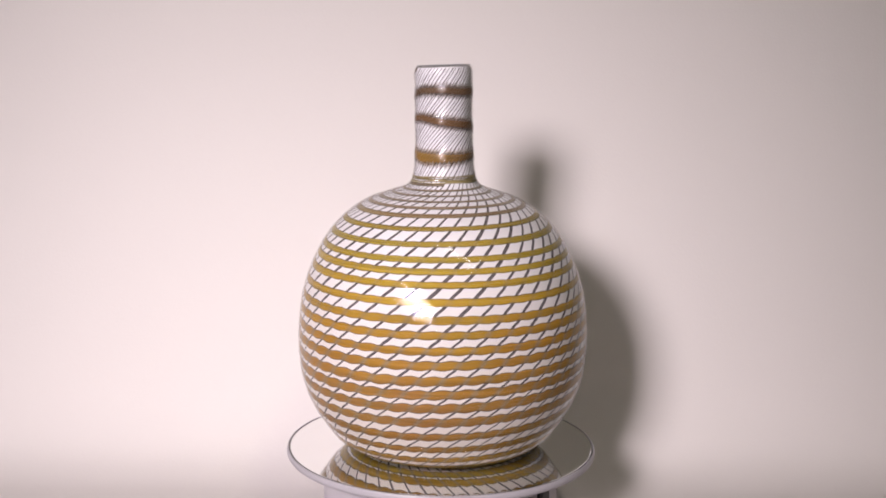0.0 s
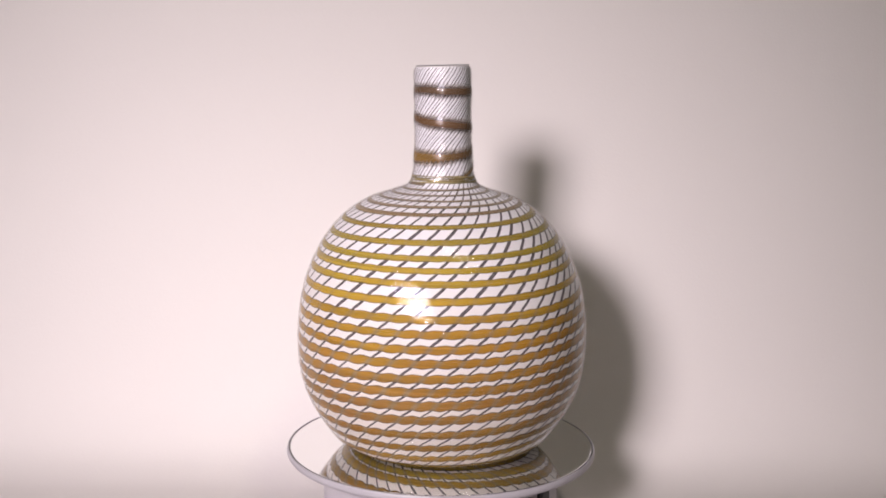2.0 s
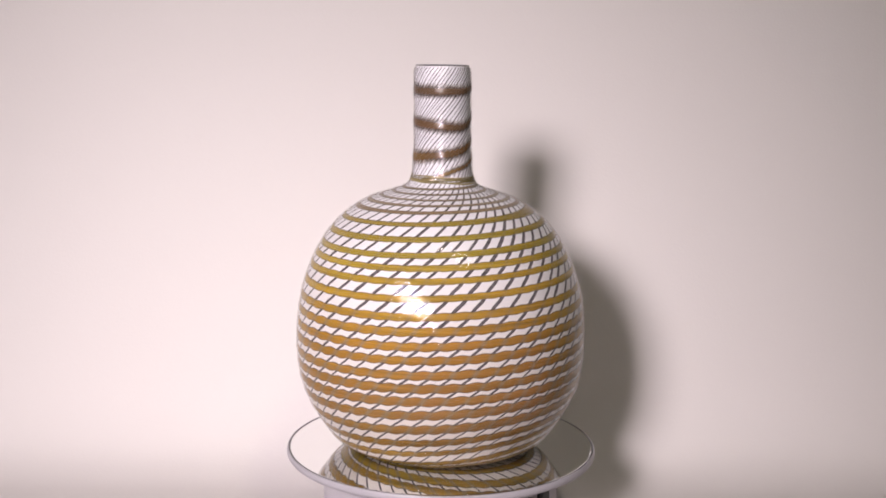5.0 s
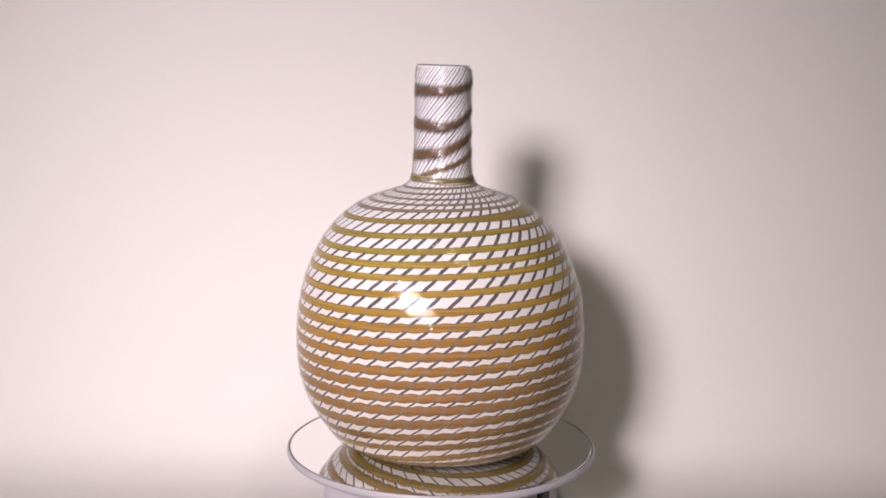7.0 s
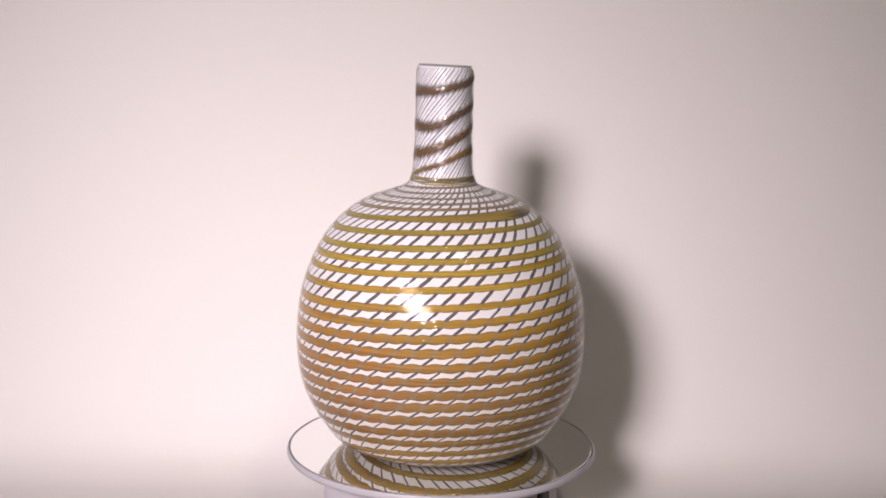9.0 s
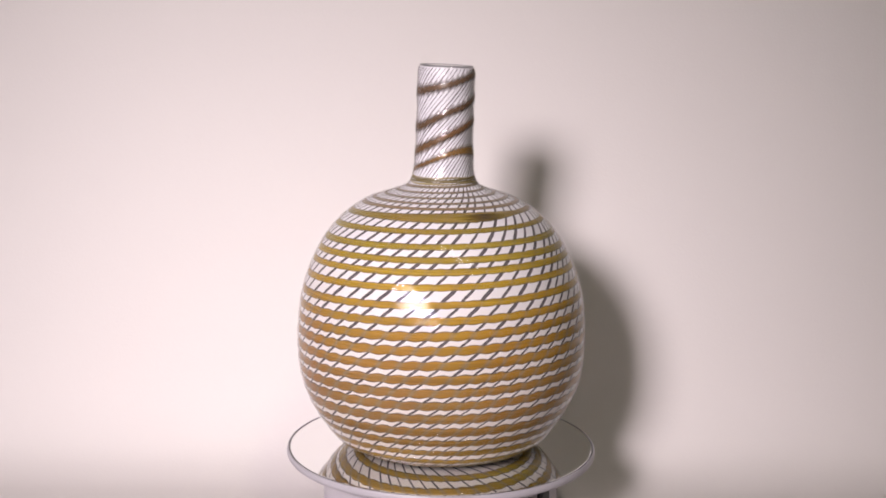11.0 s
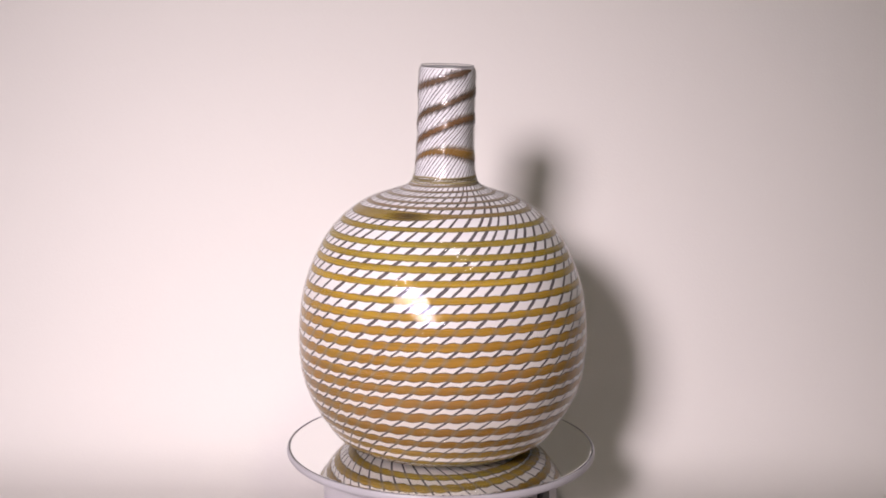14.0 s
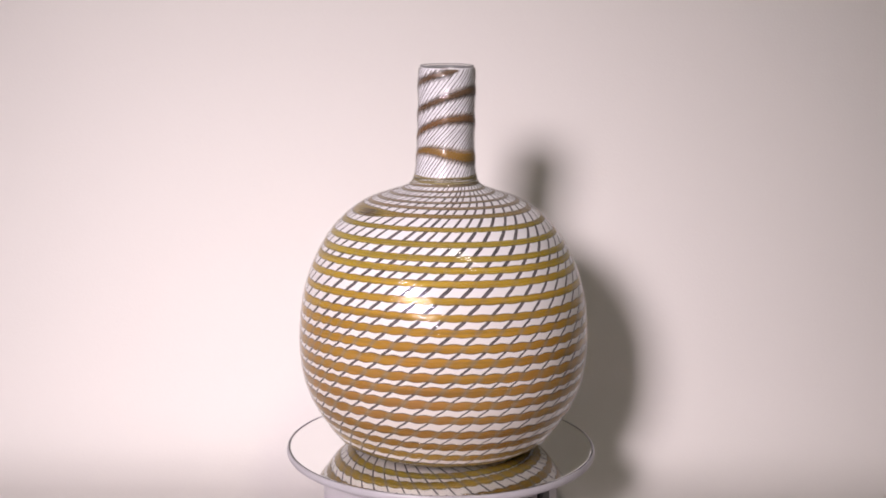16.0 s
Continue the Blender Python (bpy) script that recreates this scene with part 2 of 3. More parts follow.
steps = np.linspace(0, along[-1], 90)
outline = [(-0.36, BASE_Z)] + list(zip(spline(along, bend[:, 0], steps).tolist(), spline(along, bend[:, 1], steps).tolist()))
bm = bmesh.new()
COLS = 40
front, back = [], []
for (y, z) in outline:
    front.append([bm.verts.new((-0.9 + 1.8 * i / COLS, y, z)) for i in range(COLS + 1)])
for (y, z) in outline:
    back.append([bm.verts.new((-0.9 + 1.8 * i / COLS, y + 0.0012, z - 0.0012)) for i in range(COLS + 1)])
for rows_, flip in ((front, False), (back, True)):
    for a, c in zip(rows_, rows_[1:]):
        for i in range(COLS):
            f = (a[i], a[i + 1], c[i + 1], c[i])
            bm.faces.new(f[::-1] if flip else f)
backdrop = part("backdrop", bm, PAPER, None, "", True)
tagged(backdrop, "pale pinkish-white seamless paper sweep behind the turntable", "backdrop", kind="structure")

FLOOR_Z = BASE_Z - 0.0016
RX, RY0, RY1, RZ = 2.2, -2.6, 1.2, FLOOR_Z + 2.7
for name, lo, hi, mat in (
        ("floor", (-RX, RY0, FLOOR_Z - 0.1), (RX, RY1, FLOOR_Z), CARPET),
        ("ceiling", (-RX, RY0, RZ), (RX, RY1, RZ + 0.1), CEILING),
        ("wall_north", (-RX, RY1, FLOOR_Z), (RX, RY1 + 0.1, RZ), PLASTER),
        ("wall_south", (-RX, RY0 - 0.1, FLOOR_Z), (RX, RY0, RZ), PLASTER),
        ("wall_west", (-RX - 0.1, RY0, FLOOR_Z), (-RX, RY1, RZ), PLASTER),
        ("wall_east", (RX, RY0, FLOOR_Z), (RX + 0.1, RY1, RZ), PLASTER)):
    tagged(part(name, box(bmesh.new(), lo, hi), mat, None), "plain " + name.split("_")[0] + " of the studio room", name.split("_")[0], kind="structure")

# ================= the turntable =================
turntable = new("turntable")
turntable.location = (0, 0, 0)
tagged(turntable, "grey plastic motorised turntable with a round mirror top", "turntable")
base_pts = [(0, BASE_Z), (0.091, BASE_Z), (0.094, BASE_Z + 0.002), (0.0955, BASE_Z + 0.006), (0.0955, -0.020), (0.0945, -0.0175), (0.092, -0.0165), (0, -0.0165)]
base = part("base", lathe(base_pts, 128), BASE_PLASTIC, turntable, "light grey round motor base", True)
part("axle", lathe([(0, -0.0165), (0.02, -0.0165), (0.02, -0.0074), (0, -0.0074)], 48), BLACK, turntable)
platter = new("platter")
platter.parent = turntable
rim_pts = [(0, -0.0074), (0.112, -0.0074), (0.1205, -0.0070), (0.1238, -0.0061), (0.1250, -0.0045), (0.1250, -0.0022), (0.1246, -0.0006), (0.1242, 0.0),
           (0.1238, 0.0), (0.1236, -0.0012), (0, -0.0012)]
part("platter_body", lathe(rim_pts, 256), PLASTIC, platter, "pale grey rounded plastic rim", True)
part("mirror", lathe([(0, -0.0011), (0.1223, -0.0011), (0.1223, -0.0002), (0.1217, 0.0), (0, 0.0)], 256), MIRROR, platter, "round mirror plate reflecting the vase")
part("gasket", lathe([(0.1224, -0.0010), (0.1224, -0.00015), (0.1235, -0.00015), (0.1235, -0.0010), (0.1224, -0.0010)], 256), GASKET, platter, "thin dark line round the mirror")
bm = box(bmesh.new(), (-0.006, -0.004, -0.016), (0.006, 0.003, 0.0), 0.0015)
sw = part("power_switch", bm, BLACK, base, "small black rocker switch")
sw.location = (0.0790, -0.0545, -0.020)
sw.rotation_euler = (0, 0, radians(55))

# ================= the vase =================
PROFILE = [(0.0000, 0.0480), (0.0006, 0.0580), (0.0017, 0.0665), (0.0036, 0.0730), (0.0062, 0.0785), (0.0110, 0.0858), (0.0220, 0.0945), (0.0380, 0.1047), (0.0580, 0.1124), (0.0800, 0.1154),
           (0.1050, 0.1150), (0.1300, 0.1112), (0.1550, 0.1022), (0.1750, 0.0904), (0.1900, 0.0757), (0.2000, 0.0595), (0.2060, 0.0420), (0.2092, 0.0330),
           (0.2120, 0.0284), (0.2150, 0.0262), (0.2190, 0.0249), (0.2240, 0.0241), (0.2350, 0.0233), (0.2600, 0.0228), (0.2900, 0.0227), (0.3004, 0.0226), (0.3022, 0.0222), (0.3032, 0.0215)]
pz = np.array([p[0] for p in PROFILE])
pr = np.array([p[1] for p in PROFILE])
chord = np.concatenate([[0], np.cumsum(np.hypot(np.diff(pz), np.diff(pr)))])


S_END = chord[-1]
S_FINE = np.linspace(0, S_END, 3000)
R_FINE, Z_FINE = spline(chord, pr, S_FINE), spline(chord, pz, S_FINE)
for _ in range(30):      # ease the curve
    R_FINE[1:-1] = (R_FINE[:-2] + 2 * R_FINE[1:-1] + R_FINE[2:]) / 4
DR, DZ = np.gradient(R_FINE, S_FINE), np.gradient(Z_FINE, S_FINE)
LEN = np.hypot(DR, DZ)
NR_FINE, NZ_FINE = DZ / LEN, -DR / LEN
CLEAR = np.interp(Z_FINE, [0.0, 0.01, 0.04, 0.19, 0.208, 0.23, 0.3032], [0.0006, 0.0010, 0.0014, 0.0014, 0.0012, 0.0010, 0.0008])


def s_of_z(z):
    return np.interp(z, Z_FINE, S_FINE)


BODY_OFF = np.array([0.0006, -0.0012])       # the body stands a little off the turning axis
NECK_OFF = np.array([-0.0017, -0.0004])      # and the neck leans
RIM_DIP = radians(168)


# the neck's brown trail, from the ring at its foot up to the rim: its height turn by turn
NECK_TURN = np.array([0.0, 0.167, 0.3, 0.369, 0.533, 0.603, 0.672, 0.742, 0.867, 1.0, 1.092, 1.3, 1.369, 1.533, 1.603, 1.672, 1.742, 1.867,
                      2.0, 2.092, 2.3, 2.369, 2.533, 2.603, 2.672, 2.742, 2.867, 3.0, 3.092, 3.3, 3.369, 3.533, 3.603, 3.672, 3.742, 3.9])
NECK_Z = np.array([0.2145, 0.2173, 0.2249, 0.2275, 0.2375, 0.2398, 0.2399, 0.2377, 0.2343, 0.2342, 0.2346, 0.2379, 0.2409, 0.2519, 0.2564, 0.2609, 0.2640, 0.2652,
                   0.2619, 0.2604, 0.2572, 0.2580, 0.2700, 0.2732, 0.2773, 0.2816, 0.2861, 0.2865, 0.2850, 0.2848, 0.2852, 0.2910, 0.2944, 0.2979, 0.3003, 0.3050])


def neck_roll(z, phi):
    """The neck swells over the thread that is wound in it."""
    part_turn = np.mod(phi / (2 * math.pi), 1.0)
    out = 0.0
    for n in range(4):
        at_z = np.interp(n + part_turn, NECK_TURN, NECK_Z) - 0.0015
        out = out + np.exp(-(((z - at_z) / 0.0052) ** 2))
    return 0.0006 * np.minimum(out, 1.15) * np.interp(z, [0.222, 0.232, 0.297, 0.3018], [0, 1, 1, 0.3])


def on_vase(s, phi, lift):
    """Point of the vase at arc length s, at phi radians from the front, lift metres over the white core (CLEAR: over to the outer face)."""
    r = np.interp(s, S_FINE, R_FINE) - np.interp(s, S_FINE, CLEAR) + lift * np.interp(s, S_FINE, NR_FINE)
    z = np.interp(s, S_FINE, Z_FINE) + lift * np.interp(s, S_FINE, NZ_FINE)
    r = r + neck_roll(z, phi) - 0.0002 * np.interp(z, [0.222, 0.232], [0, 1])
    az = phi - math.pi / 2
    up = np.clip((z - 0.205) / 0.0975, 0, 1.1)
    x = r * np.cos(az) + BODY_OFF[0] + NECK_OFF[0] * up
    y = r * np.sin(az) + BODY_OFF[1] + NECK_OFF[1] * up
    z = z - up**2 * 0.04 * r * np.cos(az - RIM_DIP)
    return np.stack(np.broadcast_arrays(x, y, z), -1)


# canes: 45 dark lines, unevenly spaced round the body, twisting up to the rim
CANES = 45
MARK_I = np.arange(CANES + 1)
MARK_PHI = np.radians([-0.4, 9.0, 17.5, 25.9, 34.7, 43.1, 52.0, 60.4, 67.5, 74.7, 82.0, 89.3, 96.7, 104.0, 111.7, 119.8, 127.8, 134.6, 142.5, 149.9, 156.8, 164.4, 172.9,
                       181.5, 189.3, 197.0, 204.5, 212.7, 220.7, 227.1, 232.8, 239.7, 246.3, 253.6, 261.8, 270.6, 279.1, 288.4, 297.5, 306.1, 315.1, 323.2, 332.2, 341.5, 350.6, 359.6])
CANE_Z = 0.1338
slope = np.interp(Z_FINE, [0, 0.02, 0.05, 0.07, 0.09, 0.11, 0.13, 0.15, 0.17, 0.188, 0.195, 0.205, 0.215, 0.25, 0.3025],
                  [0.75, 0.88, 1.06, 1.07, 1.04, 1.02, 0.96, 0.90, 0.83, 0.74, 0.64, 0.50, 0.6, 0.95, 0.75])
TWIST = np.concatenate([[0], np.cumsum((slope / R_FINE)[:-1] * np.diff(S_FINE))])
TWIST -= np.interp(s_of_z(CANE_Z), S_FINE, TWIST)


def cane_phi(j):
    return np.interp(j, MARK_I, MARK_PHI)


def cane_phase(s, phi):
    """How many canes lie between the first cane and this place."""
    a = np.mod(phi - np.interp(s, S_FINE, TWIST) - kink(s, phi) - MARK_PHI[0], 2 * math.pi) + MARK_PHI[0]
    return np.interp(a, MARK_PHI, MARK_I)


# the trail: one thread wound from the foot to the neck. Height of each turn at the front of the resting vase, from below
TURN_Z = np.array([0.0008, 0.0026, 0.0061, 0.0146, 0.0251, 0.0372, 0.0500, 0.0616, 0.0722, 0.0825, 0.0941, 0.1046, 0.1159, 0.1266, 0.1389, 0.1507, 0.1597, 0.1677, 0.1779,
                   0.1877, 0.1957, 0.2004, 0.2037, 0.2068, 0.2100, 0.2140])
TURN_W = np.array([0.0030, 0.0040, 0.0037, 0.0036, 0.0039, 0.0042, 0.0040, 0.0038, 0.0037, 0.0037, 0.0036, 0.0034, 0.0033, 0.0031, 0.0029, 0.0028, 0.0028, 0.0027, 0.0028,
                   0.0024, 0.0016, 0.0014, 0.0012, 0.0011, 0.0010, 0.0008])
END = 19 + 214.5 / 360     # where the thick amber gives out, in turns
# the winding dips and climbs within each turn: cosine and sine of one, two and three waves a turn, at four heights (metres)
SWAY_AT = (0.02, 0.07, 0.13, 0.19)
SWAY = 0.001 * np.array([(-7.86, 0.96, 0.56, -0.80, 0.45, 0.27), (-2.98, -0.46, -0.34, 0.65, 0.20, 0.20),
                         (-2.28, -2.04, 0.01, 0.19, 0.37, 0.08), (-2.07, 0.11, -0.08, -0.08, 0.27, 0.21)])


def trail_s(turns):
    base_s = spline(np.arange(len(TURN_Z)) * 1.0, s_of_z(TURN_Z), turns)
    s = base_s
    for _ in range(4):
        z_here = np.interp(s, S_FINE, Z_FINE)
        off = 0
        for k in range(6):
            a = 2 * math.pi * (k // 2 + 1) * turns
            off = off + np.interp(z_here, SWAY_AT, SWAY[:, k]) * (np.sin(a) if k % 2 else np.cos(a) - 1)
        s = base_s + off * np.interp(base_s, [0.012, 0.022, s_of_z(0.195), s_of_z(0.203)], [0.4, 1, 1, 0.15])
    return s


# turn number of the trail over a grid of heights and angles, to tell bands from gaps
GRID_S, GRID_P = np.linspace(0, S_END, 700), np.linspace(0, 1, 181)
GRID_TURN = np.stack([np.interp(GRID_S, trail_s(np.arange(0, len(TURN_Z) - 1) + p * 0.9999), np.arange(0, len(TURN_Z) - 1) + p) for p in GRID_P], 1)


def turn_at(s, phi):
    s, phi = np.broadcast_arrays(np.asarray(s, float), np.asarray(phi, float))
    a = np.clip(s / S_END * 699, 0, 698.999)
    c = np.mod(phi / (2 * math.pi), 1.0) * 180
    i, j = a.astype(int), np.minimum(c.astype(int), 179)
    a, c = a - i, c - j
    g = GRID_TURN
    return (g[i, j] * (1 - a) + g[i + 1, j] * a) * (1 - c) + (g[i, j + 1] * (1 - a) + g[i + 1, j + 1] * a) * c - phi / (2 * math.pi)


def kink(s, phi):
    """The wound thread dragged the canes: they run flatter in the gaps and steeper beneath it."""
    z = np.interp(s, S_FINE, Z_FINE)
    much = np.interp(z, [0.012, 0.03, 0.17, 0.19], [0, 0.40, 0.34, 0])
    return -much * np.interp(s, S_FINE, slope / R_FINE) * np.interp(z, [0.02, 0.15, 0.19], [0.0118, 0.0105, 0.0095]) / (2 * math.pi) * np.sin(2 * math.pi * turn_at(s, phi))


def crossing(s, phi):
    """1 where a cane runs under the thread, 0 between."""
    d = np.mod(cane_phase(s, phi) + 0.5, 1.0) - 0.5
    return np.exp(-((d / 0.135) ** 2)) * np.interp(np.interp(s, S_FINE, Z_FINE), [0.11, 0.14], [1.0, 0.45])


def ribbon(name, s_mid, phi, half, thick, mat, parent, label, wound, across=7, sink=0.0002, scallop=None):
    """A flattened glass thread lying on the white core along (s_mid, phi)."""
    n = len(s_mid)
    v = np.sin(np.linspace(-1, 1, across) * math.pi / 2)
    rows_, over = [], []
    for k in range(across):
        s = s_mid + v[k] * half
        if scallop is not None:
            s = s_mid + v[k] * half * (1 + scallop * (0.05 - np.cos(2 * math.pi * cane_phase(s, phi))))
        lift = -sink + (thick + sink) * math.sqrt(max(0.0, 1 - v[k] ** 2))
        rows_.append(on_vase(np.clip(s, 0, S_END), phi, lift))
        over.append(crossing(s, phi))
    verts = np.stack(rows_, 1).reshape(-1, 3)
    i = np.arange(n - 1)[:, None] * across + np.arange(across - 1)[None]
    faces = np.stack([i, i + across, i + across + 1, i + 1], -1).reshape(-1, 4)
    ob = mesh_ob(name, verts.tolist(), faces.tolist(), mat, parent, label)
    at = ob.data.attributes.new("wound", "FLOAT", "POINT")
    at.data.foreach_set("value", np.repeat(np.broadcast_to(wound, (n,)), across).astype(np.float32))
    at = ob.data.attributes.new("crossed", "FLOAT", "POINT")
    at.data.foreach_set("value", np.stack(over, 1).reshape(-1).astype(np.float32))
    at = ob.data.attributes.new("across", "FLOAT", "POINT")
    at.data.foreach_set("value", np.tile(np.abs(v), n).astype(np.float32))
    return ob


RIM_POSE = (Matrix.Translation((BODY_OFF[0] + NECK_OFF[0], BODY_OFF[1] + NECK_OFF[1], 0.303))
            @ Matrix.Rotation(-0.04, 4, (math.sin(RIM_DIP), -math.cos(RIM_DIP), 0)) @ Matrix.Translation((0, 0, -0.303)))
vase = new("vase")
tagged(vase, "round blown glass vase with amber spiral trail on white", "vase")
ROUND = 660


def shell(name, s_list, lift_of, mat, label, extra=()):
    """A skin of the vase over the arc lengths s_list; extra: rings (r, z, up) that go on past the last."""
    phi = np.linspace(0, 2 * math.pi, ROUND, endpoint=False)
    S, PHI = np.meshgrid(s_list, phi, indexing="ij")
    pts = on_vase(S, PHI, lift_of(S, PHI))
    rings = [pts]
    for r, z in extra:
        az = phi - math.pi / 2
        up = min(max((z - 0.205) / 0.0975, 0), 1.1)
        rings.append(np.stack([r * np.cos(az) + BODY_OFF[0] + NECK_OFF[0] * up, r * np.sin(az) + BODY_OFF[1] + NECK_OFF[1] * up,
                               z - up**2 * 0.04 * r * np.cos(az - RIM_DIP)], -1)[None])
    pts = np.concatenate(rings, 0)
    n = len(pts)
    a = np.arange(n - 1)[:, None] * ROUND + np.arange(ROUND)[None]
    nx = np.arange(n - 1)[:, None] * ROUND + (np.arange(ROUND)[None] + 1) % ROUND
    faces = np.stack([a, nx, nx + ROUND, a + ROUND], -1).reshape(-1, 4)
    return mesh_ob(name, pts.reshape(-1, 3).tolist(), faces.tolist(), mat, vase, label)


s_core = np.unique(np.concatenate([np.linspace(0, S_END, 230), s_of_z(np.linspace(0.2, 0.23, 30))]))
shell("body", s_core, lambda S, P: 0 * S, WHITE_GLASS, "milky white glass core",
      extra=[(0.0203, 0.3036)])
part("inner_wall", lathe([(0.0207, 0.3037), (0.0194, 0.3034), (0.0184, 0.3020), (0.0182, 0.297), (0.0182, 0.26), (0.019, 0.225), (0.0, 0.222)], 128), LINING, vase, "inside of the neck, coloured dark grey for the shade in it", True).matrix_basis = RIM_POSE
ring = [(0.0205 + 0.00045 * math.cos(a), 0.3048 + 0.00035 * math.sin(a)) for a in np.linspace(0, 2 * math.pi, 9)]
part("rim", lathe(ring, 128), LINING, vase, "thin dark grey line along the lip", True).matrix_basis = RIM_POSE


def casing_lift(S, P):
    clear = np.interp(S, S_FINE, CLEAR)
    ph = 2 * math.pi * cane_phase(S, P)
    wave = (np.cos(ph) + 0.45 * np.cos(2 * ph + 0.6) + 0.22 * np.cos(3 * ph + 1.1)) * 0.00006
    zz = np.interp(S, S_FINE, Z_FINE)
    turn = np.interp(S, trail_s(np.arange(len(TURN_Z)) * 1.0), np.arange(len(TURN_Z)) * 1.0)
    roll = np.cos(2 * math.pi * (turn - P / (2 * math.pi))) * np.interp(zz, [0.01, 0.04, 0.10, 0.125, 0.18, 0.2], [0, 0.00014, 0.00012, 0.00003, 0.00003, 0])
    return clear + wave * np.interp(zz, [0.01, 0.04, 0.2, 0.21], [0, 1, 1, 0.3]) + roll


s_case = np.unique(np.concatenate([np.linspace(0, S_END, 400), s_of_z(np.linspace(0.2, 0.23, 40))]))
casing = shell("casing", s_case, casing_lift, CASING, "clear glossy outer glass layer",
      extra=[(0.0207, 0.3045), (0.0202, 0.3049), (0.0195, 0.3050), (0.0184, 0.3043), (0.0178, 0.3028), (0.0176, 0.2970)])
part("foot", lathe([(0, 0.0002), (0.046, 0.0002), (0.0476, 0.0006), (0.0470, 0.0012), (0.04, 0.0015), (0, 0.0015)], 160), FOOT, vase, "cream glass foot", True)

# drawn-out direction of the casing glass, for its fine striations
S, P = np.meshgrid(s_case, np.linspace(0, 2 * math.pi, ROUND, endpoint=False), indexing="ij")
A = P - np.interp(S, S_FINE, TWIST)
drawn = np.stack([74 * np.cos(A), 74 * np.sin(A), 15 * np.interp(S, S_FINE, Z_FINE) + 40 * np.maximum(np.interp(S, S_FINE, Z_FINE) - 0.22, 0)], -1).reshape(-1, 3)
drawn = np.concatenate([drawn, np.zeros((len(casing.data.vertices) - len(drawn), 3))])
at = casing.data.attributes.new("lines", "FLOAT_VECTOR", "POINT")
at.data.foreach_set("vector", drawn.astype(np.float32).ravel())

# canes
for j in range(CANES):
    rng = random.Random(j)
    top = S_END - 0.0006
    s = np.concatenate([np.linspace(0.004, s_of_z(0.2), 260), np.linspace(s_of_z(0.2), top, 110)[1:]])
    zz = np.interp(s, S_FINE, Z_FINE)
    wob = 0.006 * np.sin(s * rng.uniform(25, 40) + rng.uniform(0, 6.28)) * np.interp(zz, [0.19, 0.21], [1, 2.2])
    phi = cane_phi(j) + np.interp(s, S_FINE, TWIST) + wob
    phi = phi + kink(s, phi)
    half = np.interp(zz, [0, 0.05, 0.10, 0.14, 0.18, 0.205, 0.215, 0.30], [0.0008, 0.0009, 0.0011, 0.0015, 0.0015, 0.0009, 0.00044, 0.00040]) * rng.uniform(0.8, 1.2)
    half *= np.interp(zz, [0.205, 0.225], [1.0, 1.15 if j % 2 == 0 else 0.6])
    # laid across its own direction
    sl = np.interp(s, S_FINE, slope)
    cosd = 1 / np.sqrt(1 + sl**2)
    rr = np.interp(s, S_FINE, R_FINE)
    across = 5
    v = np.linspace(-1, 1, across)
    rows_ = []
    for q in v:
        ph = phi + q * half * cosd / rr
        ss = np.clip(s - q * half * sl * cosd, 0, S_END)
        rows_.append(on_vase(ss, ph, 0.00025 * math.sqrt(1 - q * q) - 0.00008))
    verts = np.stack(rows_, 1).reshape(-1, 3)
    i = np.arange(len(s) - 1)[:, None] * across + np.arange(across - 1)[None]
    faces = np.stack([i, i + across, i + across + 1, i + 1], -1).reshape(-1, 4)
    cane = mesh_ob("cane", verts.tolist(), faces.tolist(), CANE, vase, "")
    at = cane.data.attributes.new("wound", "FLOAT", "POINT")
    at.data.foreach_set("value", np.tile(v / 2 + 0.5, len(s)).astype(np.float32))

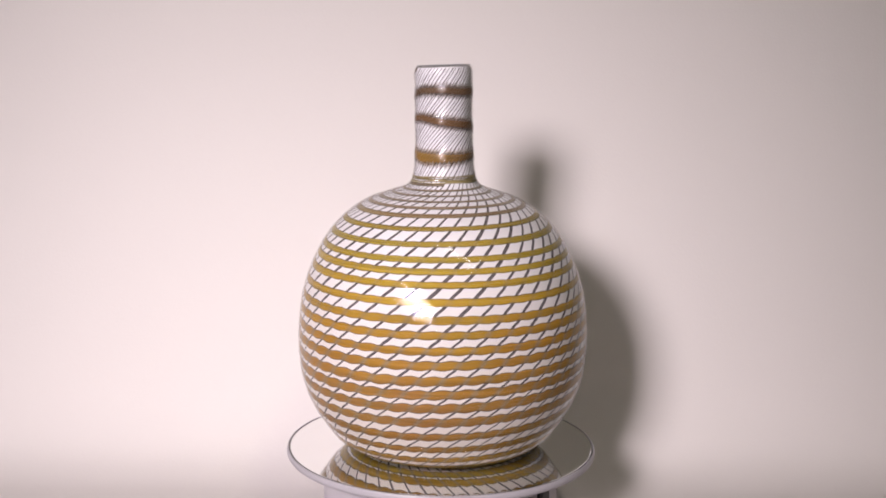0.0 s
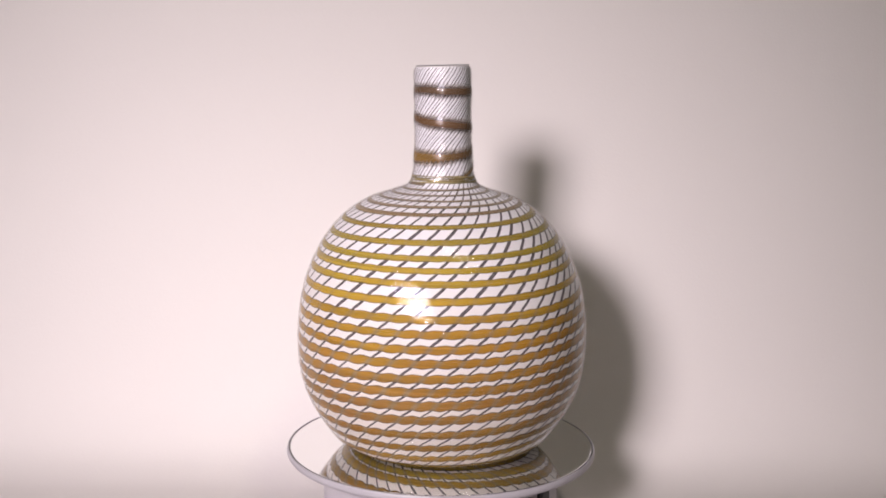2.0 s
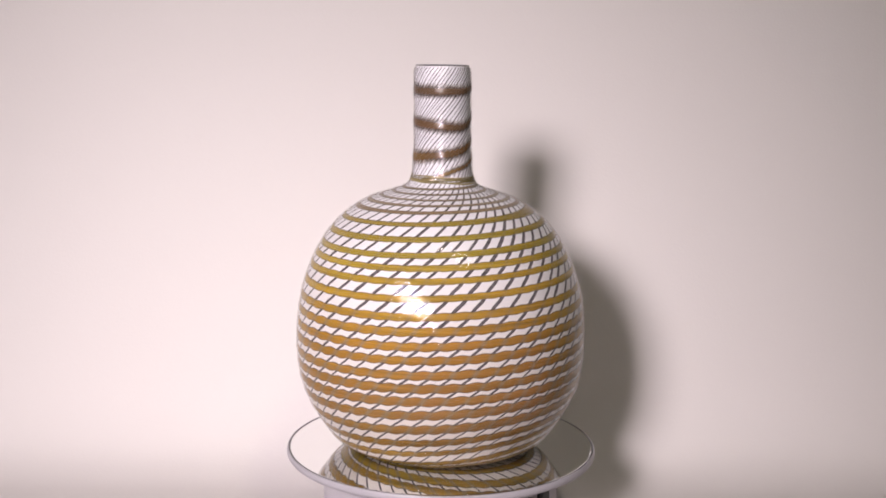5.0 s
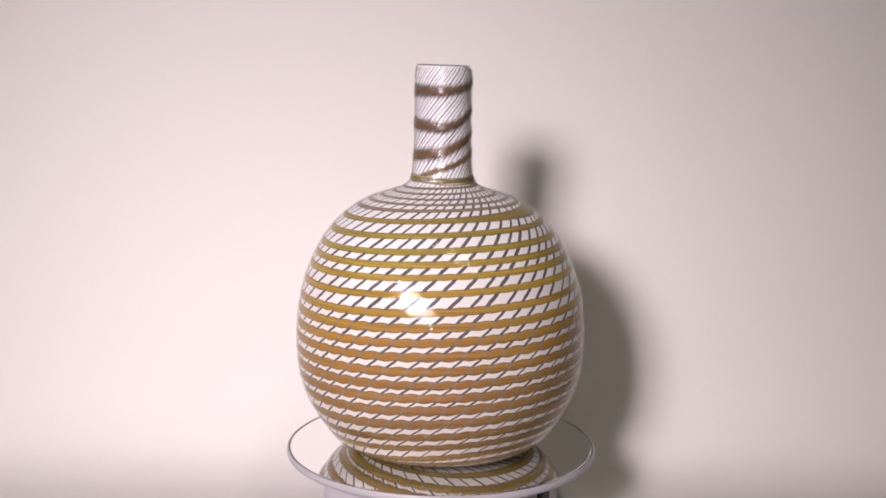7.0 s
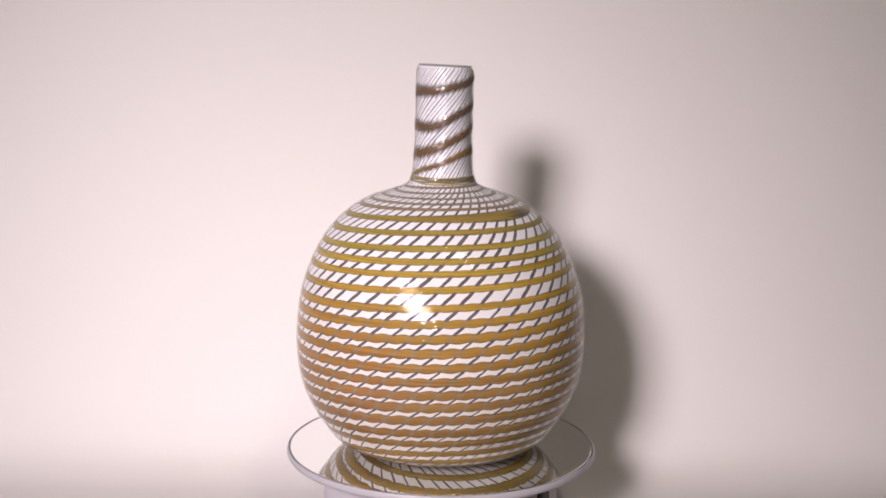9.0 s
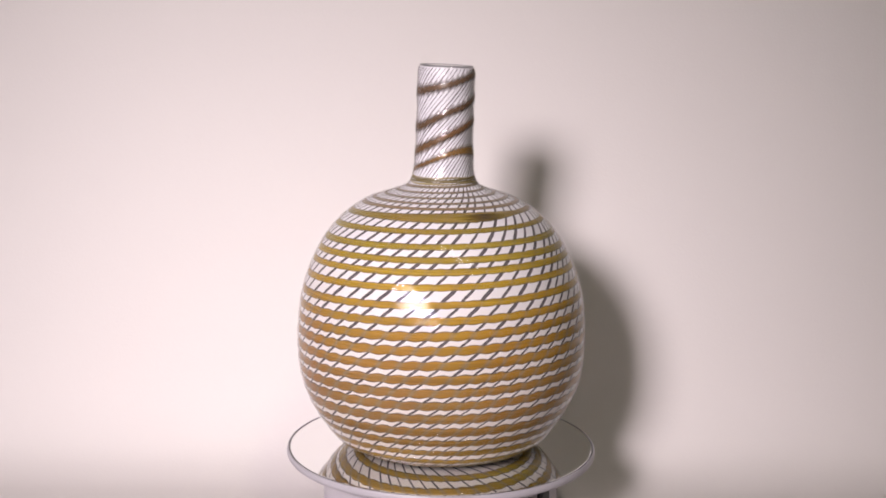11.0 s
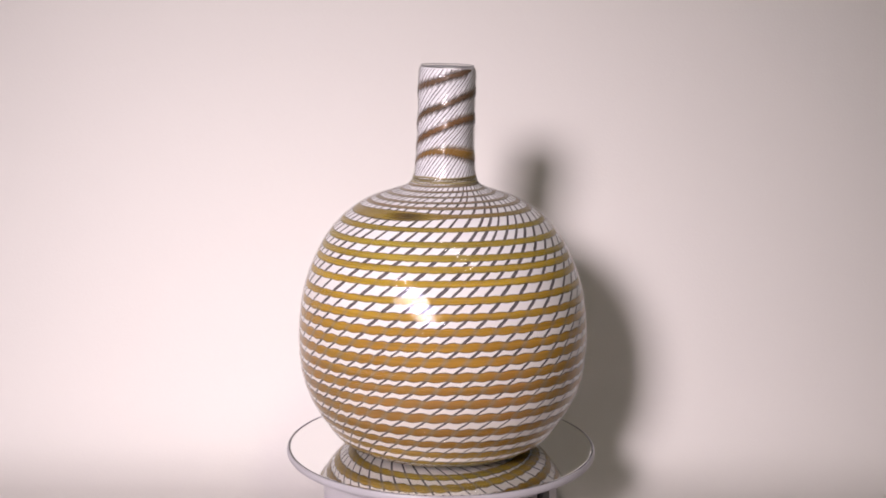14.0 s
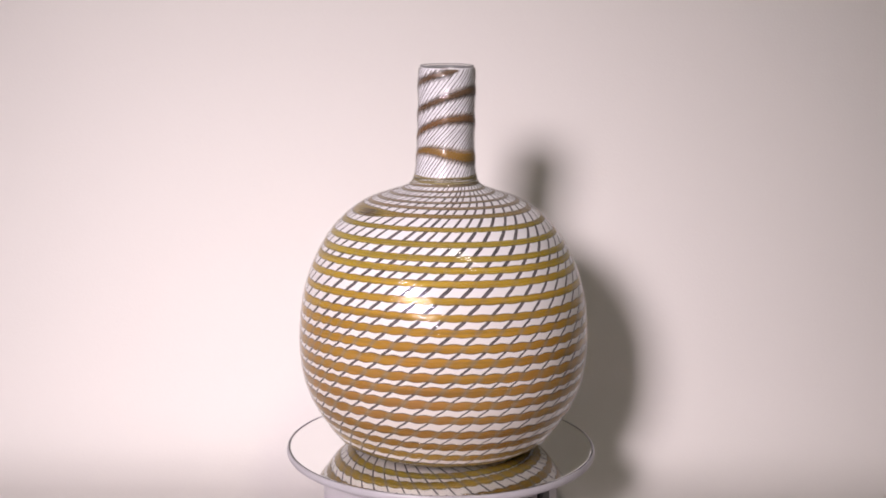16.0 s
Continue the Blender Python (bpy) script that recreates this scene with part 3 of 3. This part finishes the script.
# the wound trail
turns = np.arange(0, len(TURN_Z) - 1 + 1e-6, 1 / 400)
width = spline(np.arange(len(TURN_W)) * 1.0, TURN_W, turns)
width = np.where(turns < END, np.maximum(width, np.interp(turns, [18.6, 19.2, END - 0.25, END - 0.06, END], [0, 0.0024, 0.0034, 0.0066, 0.0058])), np.interp(turns, [END, END + 0.07, 20.2, 26], [0.0056, 0.0027, 0.0022, 0.0010]))
width *= 1 + 0.05 * np.sin(turns * 7.3) + 0.04 * np.sin(turns * 17.1)
ribbon("amber_trail", trail_s(turns), turns * 2 * math.pi, width, 0.0007, TRAIL, vase, "amber and olive glass thread wound in a spiral", np.clip((turns - 1) / 20.5, 0, 1), 9,
       scallop=np.interp(turns, [0, 3, 11, 14, 19, 21], [0.08, 0.17, 0.15, 0.08, 0.06, 0.0]))
sp_t = np.linspace(END - 0.062, END + 0.032, 40)
ribbon("dark_spot", trail_s(sp_t) - 0.0008, sp_t * 2 * math.pi, 0.0046 * np.sqrt(np.clip(1 - np.linspace(-1, 1, 40) ** 2, 0.01, 1)), 0.0011, SPOT, vase, "dark burnt spot where the amber thread ends", np.linspace(0, 1, 40), 9)

# the brown thread on the neck
nt_turns = np.arange(0.12, 3.81, 1 / 400)
nz = np.interp(nt_turns, NECK_TURN, NECK_Z)
ker = np.hanning(41) / np.hanning(41).sum()
nz = np.convolve(np.pad(nz, 20, mode="edge"), ker, mode="valid")
nw = np.interp(nt_turns, [0.1, 0.4, 0.6, 0.75, 0.9, 1.0, 1.15, 3.9], [0.0014, 0.0030, 0.0045, 0.0062, 0.0064, 0.0055, 0.0048, 0.0046]) + 0.0007 * np.cos(2 * math.pi * (nt_turns - 0.10))
nw *= np.clip((3.82 - nt_turns) / 0.07, 0.05, 1.0)
ribbon("neck_trail", s_of_z(nz), nt_turns * 2 * math.pi, nw, 0.0005, NECK_TRAIL, vase, "brown glass thread wound up the neck", nt_turns / 4, 11, scallop=np.full(len(nt_turns), 0.36))
# collar of gathered threads where the neck meets the shoulder
for k in range(5):
    ph = np.linspace(0, 2 * math.pi, 240)
    cz = 0.2147 + 0.0011 * k + 0.0007 * np.cos(ph - 0.3) + 0.00035 * np.sin(2 * ph + k * 1.7) + 0.0002 * np.sin(5 * ph + k * 2.3)
    ribbon("collar_thread", s_of_z(cz), ph, 0.00062 + 0.0002 * np.sin(3 * ph + k * 1.1), 0.0011, COLLAR, vase, "pale olive thread round the foot of the neck", k / 4, 7)


# ================= what moves =================
def motions():
    rows_ = [(t / 2, pose(0, 0, 0.0004, 0, 0, -TURN * t / 2)) for t in range(0, 33)]
    walk(vase, rows_)
    walk(platter, [(t / 2, pose(0, 0, 0, 0, 0, -TURN * t / 2)) for t in range(0, 33)])


motions()
